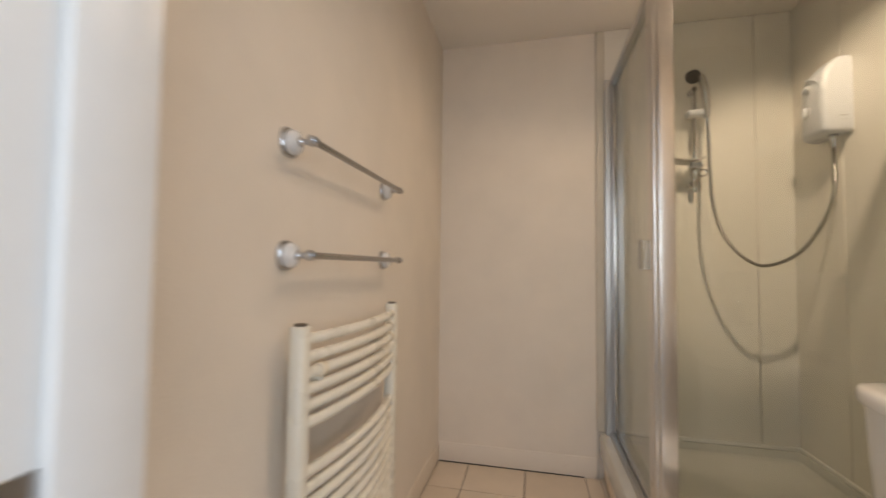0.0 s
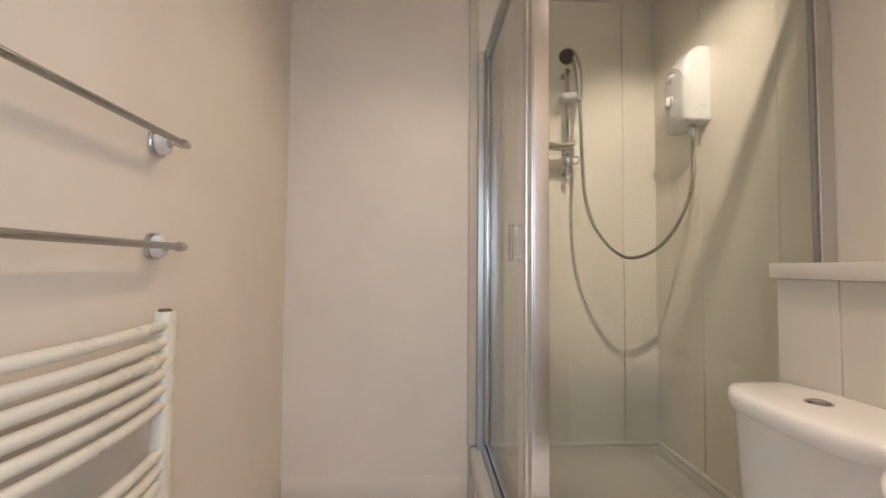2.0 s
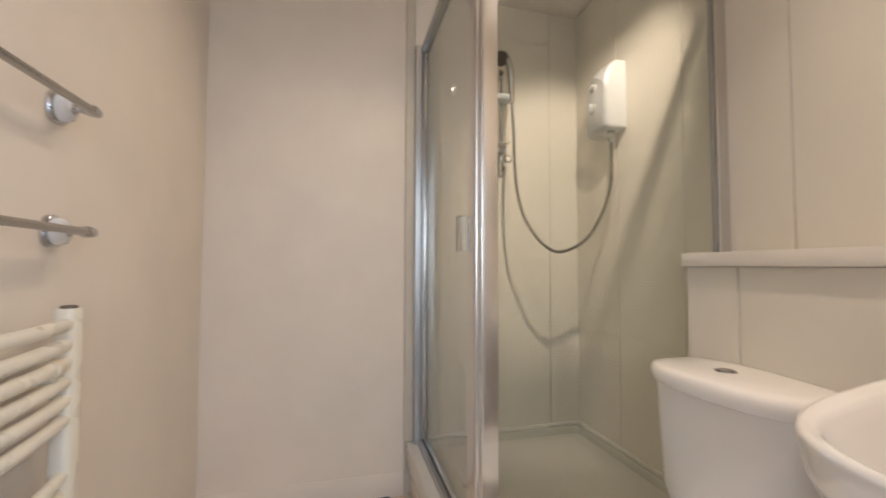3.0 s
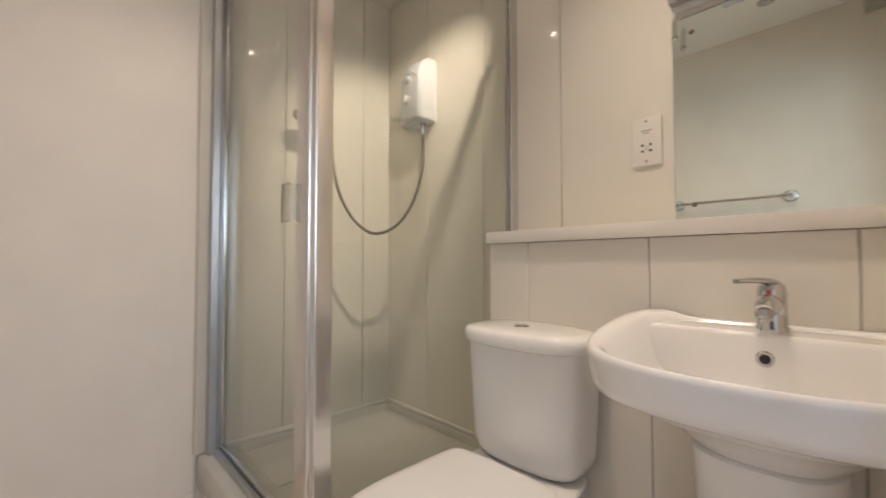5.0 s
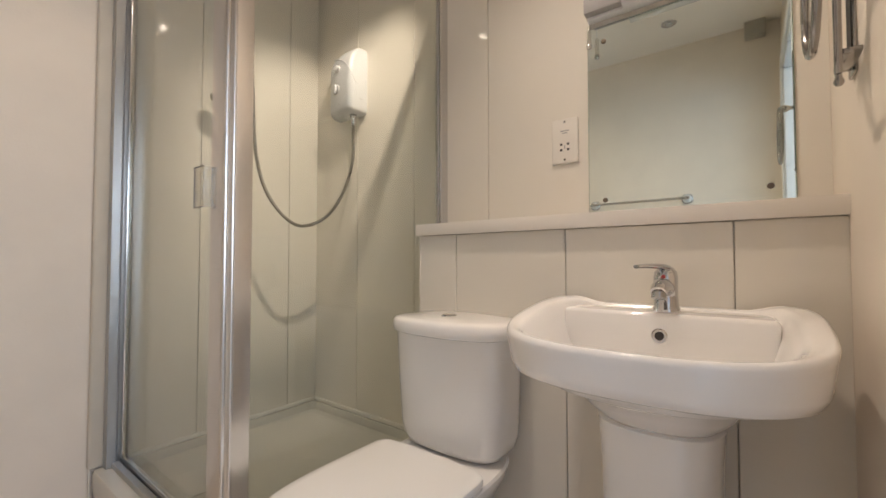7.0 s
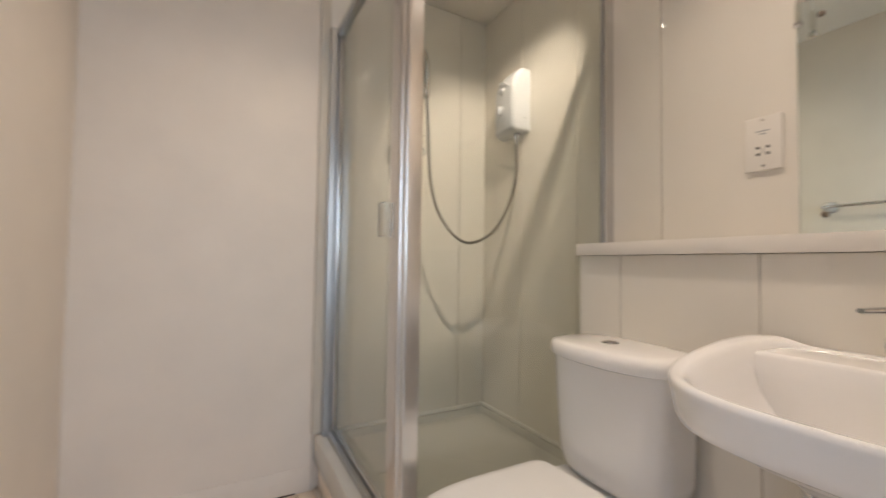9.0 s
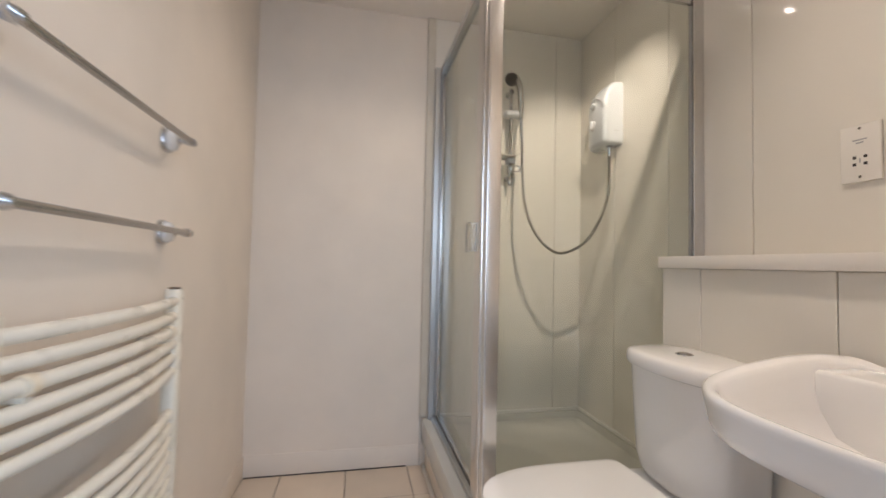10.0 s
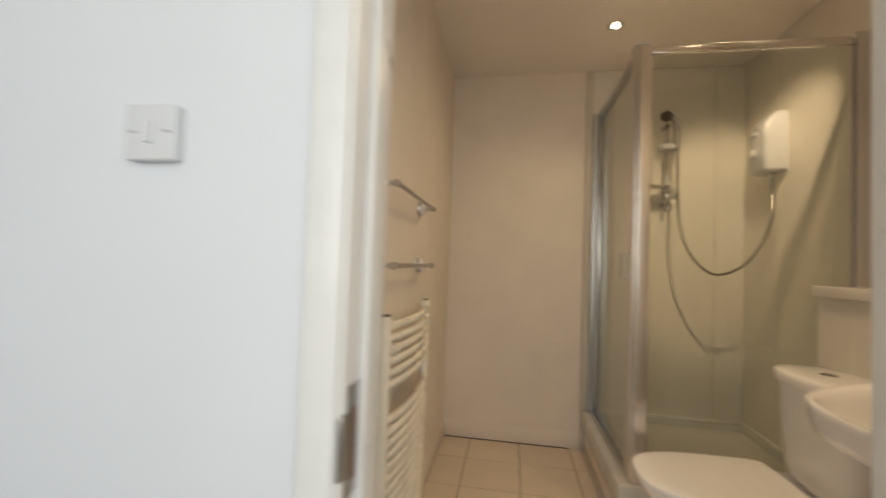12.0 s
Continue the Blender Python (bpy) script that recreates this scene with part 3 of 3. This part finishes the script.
cis = loft([oval(cx, CC, rx, rx, ry, z, 3.1, 7.0, 64) for cx, rx, ry, z in ((1.030, 0.066, 0.145, 0.398), (1.027, 0.080, 0.161, 0.408), (1.025, 0.084, 0.173, 0.425), (1.024, 0.088, 0.183, 0.46), (1.0205, 0.0915, 0.190, 0.60), (1.017, 0.095, 0.195, 0.741), (1.017, 0.092, 0.192, 0.7435))])
cistern = part("cistern", cis, CERAMIC, toilet)


def lid_ring(k, z):
    return oval(1.018, CC, 0.120 * k + 0.002, 0.0915, 0.213 * k, z + 0.006, 2.45, 6.0, 64)


lid = loft([lid_ring(k, z) for k, z in ((0.95, 0.7365), (0.985, 0.739), (1.0, 0.745), (1.0, 0.757), (0.993, 0.766), (0.972, 0.774), (0.93, 0.7795), (0.80, 0.7835), (0.45, 0.7855), (0.2, 0.786))])
part("cistern_lid", lid, CERAMIC, toilet)
button = part("flush_button", lathe((1.012, 1.250, 0.789), (0, 0, 1), [(0.0245, 0), (0.0245, 0.003), (0.023, 0.005), (0.0205, 0.0045)], 32), CHROME, toilet, "chrome dual flush button")
part("button_half", lathe((1.012, 1.250, 0.793), (0, 0, 1), [(0.019, 0), (0.019, 0.0025), (0.0175, 0.0032)], 28), STEEL, button)


def seat_ring(k, z, grow=0.0):
    return oval(0.700, CY, 0.302 * k + grow, 0.186, 0.186 * k + grow, z, 2.7, 12, 72)


part("seat", loft([seat_ring(0.94, 0.3985), seat_ring(0.985, 0.400), seat_ring(0.99, 0.408), seat_ring(0.975, 0.4105)]), SEAT, toilet)
part("seat_lid", loft([seat_ring(0.985, 0.4115), seat_ring(1.0, 0.414), seat_ring(1.0, 0.420), seat_ring(0.99, 0.4265), seat_ring(0.955, 0.4305), seat_ring(0.85, 0.4325), seat_ring(0.5, 0.4335)]), SEAT, toilet, "closed plastic seat lid")
for hy in (CY - 0.075, CY + 0.075):
    part("hinge", rod((0.897, hy - 0.02, 0.412), (0.897, hy + 0.02, 0.412), 0.010, 14), CHROME, toilet)

# ---- basin ----
basin = thing("wash_basin", (0.90, 0.66, 0), "white ceramic pedestal wash basin with wide curved rim", "wash basin")
BY, BX = 0.672, 0.885


def ramp01(v, a, b):
    t = min(1, max(0, (v - a) / (b - a)))
    return t * t * (3 - 2 * t)


def rim_z(x, y):
    """Height of the rim: it climbs towards the wall, with raised wings beside the tap deck."""
    wing = ramp01(abs(y - BY) / 0.266, 0.56, 0.80) * ramp01(x, 0.74, 0.98)
    return 0.819 + 0.032 * min(1, max(0, (x - 0.655) / 0.40)) + 0.014 * wing


def basin_ring(k, dz, level=None):
    z = level if level is not None else (lambda x, y: rim_z(x, y) + dz)
    return oval(BX, BY, 0.232 * k, 0.2255, 0.266 * k, z, 2.6, 4.6, 120)


def bowl_ring(k, wide, dz, level=None, shift=0.0):
    z = level if level is not None else (lambda x, y: rim_z(x, y) + dz)
    return oval(0.850 + shift, BY, 0.176 * k, 0.236 * k, 0.226 * wide, z, 2.7, 4.6, 120)


bm = loft([oval(0.985, BY, 0.106, 0.12, 0.101, 0.626, 2.5, 5, 120), oval(0.98, BY, 0.124, 0.13, 0.119, 0.642, 2.5, 5, 120), oval(0.972, BY, 0.150, 0.138, 0.145, 0.670, 2.5, 5, 120), oval(0.958, BY, 0.182, 0.152, 0.175, 0.710, 2.5, 5, 120), oval(0.935, BY, 0.215, 0.175, 0.205, 0.733, 2.5, 5, 120), basin_ring(0.90, 0, 0.742), basin_ring(0.945, 0, 0.748), basin_ring(0.97, 0, 0.765),
           basin_ring(0.995, -0.018), basin_ring(1.0, -0.009), basin_ring(0.992, -0.002), basin_ring(0.972, 0.001), basin_ring(0.945, 0.0),
           bowl_ring(1.03, 1.04, -0.0005), bowl_ring(1.01, 1.015, -0.003), bowl_ring(0.996, 0.985, -0.010), bowl_ring(0.978, 0.93, -0.030), bowl_ring(0.94, 0.85, 0, 0.768), bowl_ring(0.82, 0.73, 0, 0.724, 0.005), bowl_ring(0.5, 0.46, 0, 0.704, 0.0), bowl_ring(0.16, 0.14, 0, 0.698, 0.02)])
part("bowl", bm, CERAMIC, basin, angle=60)
deck = loft([oval(1.035, BY, 0.063 + e, 0.066 + e, 0.202 + 1.4 * e, z, 18, 18, 120) for e, z in ((0, 0.70), (0.001, 0.80), (0.001, 0.838), (-0.001, 0.8435), (-0.0045, 0.8462), (-0.012, 0.847))])
part("tap_deck", deck, CERAMIC, basin, "flat ceramic tap deck", angle=50)
part("waste", lathe((0.885, BY, 0.698), (0, 0, 1), [(0.03, 0), (0.03, 0.002), (0.024, 0.004), (0.01, 0.003)], 28), CHROME, basin)
over = lathe((0.9705, 0.668, 0.800), (-1, 0, 0.12), [(0.0155, -0.006), (0.0155, 0.002), (0.013, 0.004), (0.0095, 0.0035)], 26)
hole = part("overflow", over, CHROME, basin, "chrome overflow ring")
# black disc painted as the shade inside the overflow
part("overflow_hole_shade", lathe((0.9665, 0.668, 0.8004), (-1, 0, 0.12), [(0.0088, -0.002), (0.0088, 0.0008)], 20), BLACK, hole)
ped = loft([oval(0.985, BY, r + 0.004, 0.118, r, z, 2.6, 5) for r, z in ((0.128, 0.0), (0.124, 0.03), (0.110, 0.25), (0.110, 0.45), (0.113, 0.56), (0.117, 0.612), (0.118, 0.629), (0.111, 0.635))])
part("pedestal", ped, CERAMIC, basin)

tap = thing("basin_tap", (1.04, 0.662, 0.852), "chrome single-lever mixer tap on the basin rim", "tap")
TX, TYY = 1.035, 0.664
part("body", loft([oval(TX - ox, TYY, rx, 0.023, ry, z, 2.4, 2.4, 32) for ox, rx, ry, z in ((0, 0.029, 0.0275, 0.846), (0, 0.029, 0.0275, 0.853), (0, 0.026, 0.0245, 0.857), (0.001, 0.0255, 0.0235, 0.885),
                   (0.003, 0.028, 0.024, 0.905), (0.003, 0.029, 0.024, 0.922), (0.001, 0.026, 0.022, 0.934), (0, 0.018, 0.016, 0.941))]), CHROME, tap)
part("spout", tube(spline([(TX, TYY, 0.893), (TX - 0.04, TYY, 0.903), (TX - 0.075, TYY, 0.901), (TX - 0.092, TYY, 0.892)], 6), lambda t: 0.0205 - 0.005 * t, 18), CHROME, tap)
part("aerator", lathe((TX - 0.086, TYY, 0.893), (-0.25, 0, -1), [(0.0145, 0), (0.0145, 0.012), (0.0125, 0.014)], 20), STEEL, tap)
lever = tube(spline([(TX + 0.012, TYY - 0.004, 0.934), (TX - 0.02, TYY + 0.004, 0.946), (TX - 0.06, TYY + 0.022, 0.949), (TX - 0.098, TYY + 0.040, 0.947)], 7), lambda t: 0.0125 - 0.0055 * t, 14)
bmesh.ops.scale(lever, verts=lever.verts, vec=(1, 1, 0.62), space=Matrix.Translation((0, 0, -0.944)))
part("lever", lever, CHROME, tap)
part("heat_mark", lathe((TX - 0.0318, TYY, 0.924), (-1, 0, 0.1), [(0.004, 0), (0.004, 0.0012), (0.002, 0.0018)], 14), RED, tap, "red dot")

# ---- mirror, light bar, socket ----
mirror = thing("wall_mirror", (1.293, 0.665, 1.0865), "frameless rectangular wall mirror with chrome screw caps", "mirror")
part("back", box((1.2885, 0.421, 1.0867), (1.2935, 0.911, 1.684), 0.001, 1), MIRROREDGE, mirror, "green glass edge")
part("silvered_face", box((1.2878, 0.4225, 1.088), (1.2884, 0.9095, 1.6825)), MIRROR, mirror)
for sy in (0.470, 0.862):
    for sz in (1.143, 1.634):
        part("screw_cap", lathe((1.2879, sy, sz), (-1, 0, 0), [(0.0075, 0), (0.0075, 0.002), (0.0055, 0.0045), (0.001, 0.005)], 18), BRASS, mirror)
lightbar = thing("mirror_light", (1.26, 0.66, 1.70), "white strip light with grey end above the mirror", "wall light")
part("backplate", box((1.262, 0.430, 1.6995), (1.2935, 0.905, 1.756), 0.004), WHITEPLASTIC, lightbar)
part("end_cap", box((1.232, 0.795, 1.706), (1.2615, 0.905, 1.752), 0.004), GREYPLASTIC, lightbar, "grey plastic switch end")
part("diffuser", loft([[(x, y, z) for x, z in ((1.2615, 1.692), (1.24, 1.690), (1.224, 1.698), (1.218, 1.722), (1.224, 1.746), (1.24, 1.755), (1.2615, 1.754))] for y in (0.432, 0.7945)]), WHITEPLASTIC, lightbar, "milky plastic diffuser", angle=50)
# black strip drawn for the shaded inside of a slot
part("vent_slot", box((1.2313, 0.855, 1.742), (1.2325, 0.885, 1.745)), BLACK, lightbar)
pull = thing("pull_cord", (1.248, 0.895, 1.60), "clear plastic pull of the light cord", "pull cord")
part("cord", rod((1.248, 0.893, 1.668), (1.248, 0.893, 1.707), 0.001, 8), WHITEPLASTIC, pull)
part("pull", lathe((1.248, 0.893, 1.672), (0, 0, -1), [(0.003, 0), (0.006, 0.006), (0.0065, 0.05), (0.005, 0.058)], 16), CLEARPLASTIC, pull)
part("tip", lathe((1.248, 0.893, 1.616), (0, 0, -1), [(0.007, 0), (0.0085, 0.004), (0.0085, 0.009), (0.004, 0.013)], 16), CHROME, pull)

socket = thing("shaver_socket", (1.29, 0.986, 1.27), "white plastic shaver socket on the wall panel", "socket")
plate = part("plate", box((1.2845, 0.943, 1.273), (1.2935, 1.029, 1.419), 0.003, 3), IVORY, socket)
for hy, hz in ((0.9745, 1.336), (0.9975, 1.336), (0.9745, 1.318), (0.9975, 1.318)):
    # flat black squares put the holes' shade into colour
    part("hole", box((1.2838, hy - 0.0038, hz - 0.0036), (1.2848, hy + 0.0038, hz + 0.0036)), BLACK, socket)
part("print_line", box((1.2842, 0.9845, 1.321), (1.2848, 0.9875, 1.333)), GREYPLASTIC, socket)
for hz in (1.409, 1.286):
    part("screw", lathe((1.2846, 0.986, hz), (-1, 0, 0), [(0.0035, -0.001), (0.0035, 0.0006), (0.002, 0.001)], 12), STEEL, socket)
for bz, bw in ((1.378, 0.030), (1.3705, 0.016)):
    part("print_line", box((1.2842, 0.986 - bw / 2, bz), (1.2848, 0.986 + bw / 2, bz + 0.0035)), GREYPLASTIC, socket)

# ---- radiator ----
radiator = thing("towel_radiator", (-0.40, 1.11, 0.10), "cream curved ladder towel radiator on the wall", "radiator")
RX, RY0, RY1, RZ1, RZ0 = -0.408, 0.829, 1.391, 0.962, 0.13
for ry in (RY0, RY1):
    part("upright", loft([block(RX, ry, 0.019 * k, 0.0215 * k, z, 3.0, 24) for k, z in ((0.9, RZ0), (1, RZ0 + 0.003), (1, RZ1 - 0.003), (0.9, RZ1))]), ENAMEL, radiator)
    part("plug", lathe((RX, ry, RZ1), (0, 0, 1), [(0.0135, 0), (0.0135, 0.004), (0.011, 0.0055)], 20), BRASS, radiator, "dark brass blanking plug")
levels = [0.932, 0.894, 0.860, 0.825, 0.790, 0.754] + [0.650 - 0.0345 * k for k in range(14)]
for rz in levels:
    line = []
    for k in range(25):
        t = k / 24
        bow = 0.030 * (1 - (2 * t - 1) ** 2)
        line.append(Vector((RX + 0.004 + bow, RY0 + 0.012 + (RY1 - RY0 - 0.024) * t, rz)))
    part("bar", tube(line, 0.0123, 12), ENAMEL, radiator)
for cy in (0.890, 1.325):
    t = (cy - RY0) / (RY1 - RY0)
    cx = RX + 0.004 + 0.030 * (1 - (2 * t - 1) ** 2)
    part("wall_clip", rod((cx, cy - 0.011, 0.860), (cx, cy + 0.011, 0.860), 0.0165, 16, round_end=0.004), YELLOWED, radiator, "yellowed plastic wall clip")
    part("wall_bracket", rod((XW + 0.0005, cy, 0.842), (RX + 0.02, cy, 0.842), 0.009, 14), ENAMEL, radiator)
    part("wall_bracket", rod((XW + 0.0005, cy, 0.22), (RX + 0.02, cy, 0.22), 0.009, 14), ENAMEL, radiator)


# ---- towel rails ----
def rosette(owner, at, way):
    at, way = Vector(at), Vector(way)
    part("backplate", lathe(at, way, [(0.0325, 0), (0.0325, 0.005), (0.030, 0.009), (0.027, 0.010)], 36, square=0.12), CHROME, owner)
    part("ceramic_dome", lathe(at + way * 0.010, way, [(0.0275, 0), (0.0275, 0.006), (0.0255, 0.012), (0.020, 0.016), (0.012, 0.018), (0.010, 0.021)], 28), PORCELAIN, owner, "white ceramic dome")
    part("neck", lathe(at + way * 0.030, way, [(0.0105, 0), (0.0105, 0.004), (0.0065, 0.008), (0.006, 0.014), (0.0095, 0.020), (0.0125, 0.028), (0.0115, 0.037), (0.006, 0.043)], 20), CHROME, owner)


for tz in (1.357, 1.111):
    rail = thing("towel_rail", (XW, 1.12, tz), "chrome towel rail with white ceramic wall mounts", "towel rail", "towel rails above the radiator")
    for ry in (0.836, 1.412):
        rosette(rail, (XW + 0.0004, ry, tz), (1, 0, 0))
    part("bar", rod((XW + 0.063, 0.846, tz), (XW + 0.063, 1.404, tz), 0.0078, 14), STEEL, rail)
    part("finial", lathe((XW + 0.063, 1.420, tz), (0, 1, 0), [(0.006, 0), (0.0095, 0.003), (0.0095, 0.008), (0.006, 0.011)], 16), CHROME, rail)
    part("finial", lathe((XW + 0.063, 0.828, tz), (0, -1, 0), [(0.006, 0), (0.0095, 0.003), (0.0095, 0.008), (0.006, 0.011)], 16), CHROME, rail)

# ---- towel ring on the doorway wall ----
hanger = thing("towel_ring", (0.85, YS, 1.26), "chrome towel ring hanging from a wall mount", "towel ring")
rosette(hanger, (0.845, YS + 0.0034, 1.455), (0, 1, 0))
loop = [Vector((0.845 + 0.080 * math.cos(2 * math.pi * k / 40), YS + 0.075, 1.367 + 0.088 * math.sin(2 * math.pi * k / 40))) for k in range(40)]
part("ring", tube(loop, 0.006, 10, closed=True), DARKCHROME, hanger)

wall_bracket = thing("folding_bracket", (0.96, YS, 1.25), "narrow chrome folding bracket fixed to the wall", "bracket")
part("wall_plate", box((0.985, YS + 0.0032, 1.285), (1.035, YS + 0.009, 1.62), 0.002), DARKCHROME, wall_bracket)
# black block in place of the shade between plate and arm
part("recess_shade", box((0.990, YS + 0.009, 1.30), (1.028, YS + 0.011, 1.60)), BLACK, wall_bracket)
part("arm", box((0.893, YS + 0.034, 1.255), (0.907, YS + 0.044, 1.62), 0.003), DARKCHROME, wall_bracket)
part("hinge_block", box((0.904, YS + 0.009, 1.288), (0.995, YS + 0.034, 1.298), 0.003), DARKCHROME, wall_bracket)
part("knob", lathe((0.900, YS + 0.039, 1.256), (0, 0, -1), [(0.004, 0), (0.0045, 0.006), (0.006, 0.009), (0.0068, 0.014), (0.004, 0.019)], 16), DARKCHROME, wall_bracket)

# ---- hall switch ----
switch = thing("isolator_switch", (-0.60, YH, 1.267), "white surface-mounted isolator switch on the hall wall", "switch")
part("back_box", box((-0.645, YH - 0.013, 1.268), (-0.560, YH, 1.352), 0.002), WHITEPLASTIC, switch)
part("plate", box((-0.646, YH - 0.021, 1.267), (-0.559, YH - 0.013, 1.353), 0.003, 3), WHITEPLASTIC, switch)
part("rocker", box((-0.609, YH - 0.0255, 1.293), (-0.596, YH - 0.019, 1.327), 0.002, 2), WHITEPLASTIC, switch)
for sx in (-0.633, -0.572):
    part("screw_slot", box((sx - 0.006, YH - 0.0215, 1.3085), (sx + 0.006, YH - 0.0205, 1.3125)), GREYPLASTIC, switch)

# ---- downlights and ceiling fan box ----
for lx, ly, lit in [(*lamp[:2], True) for lamp in LAMPS] + [(-0.13, 0.88, False)]:
    label = "recessed round downlight with chrome rim" if lit else "unlit recessed round downlight with chrome rim"
    spot = thing("downlight", (lx, ly, CEIL - 0.01), label, "ceiling light", "ceiling downlights")
    rim = lathe((lx, ly, CEIL), (0, 0, -1), [(0.042, 0), (0.042, 0.003), (0.036, 0.006), (0.028, 0.004)], 32)
    part("rim", rim, CHROME, spot)
    lens = lathe((lx, ly, CEIL - 0.004), (0, 0, -1), [(0.018, 0), (0.018, 0.002), (0.013, 0.0035)], 28)
    part("lamp", lens, LENS if lit else GREYWHITE, spot, "glowing warm lamp" if lit else "unlit lamp")
vent = thing("extractor_fan", (-0.41, 0.48, 2.28), "small box-shaped extractor fan high in the corner", "extractor fan")
part("casing", box((XW + 0.0005, 0.425, 2.275), (XW + 0.075, 0.525, CEIL - 0.0005), 0.006, 2), VENTPLASTIC, vent)

# ---- floor tiles ----
PITCH, JX, JY = 0.306, 0.028, 2.069
tile_meshes = {}
for i in range(-3, 6):
    for j in range(-8, 2):
        xa, xb = max(JX + i * PITCH + 0.002, XW + 0.003), min(JX + (i + 1) * PITCH - 0.002, XE - 0.003)
        ya, yb = max(JY + j * PITCH + 0.002, YH + 0.001), min(JY + (j + 1) * PITCH - 0.002, YN - 0.001)
        if xb - xa < 0.02 or yb - ya < 0.02 or xa > 1.12:
            continue
        key = (round(xb - xa, 4), round(yb - ya, 4))
        if key not in tile_meshes:
            bm = box((-key[0] / 2, -key[1] / 2, -0.004), (key[0] / 2, key[1] / 2, 0.0), 0.0015, 1)
            me = bpy.data.meshes.new("tile")
            bm.to_mesh(me)
            bm.free()
            me.materials.append(TILE)
            tile_meshes[key] = me
        t = new("tile", tile_meshes[key])
        t.parent = floor
        t.location = Vector(((xa + xb) / 2, (ya + yb) / 2, 0)) - floor.location
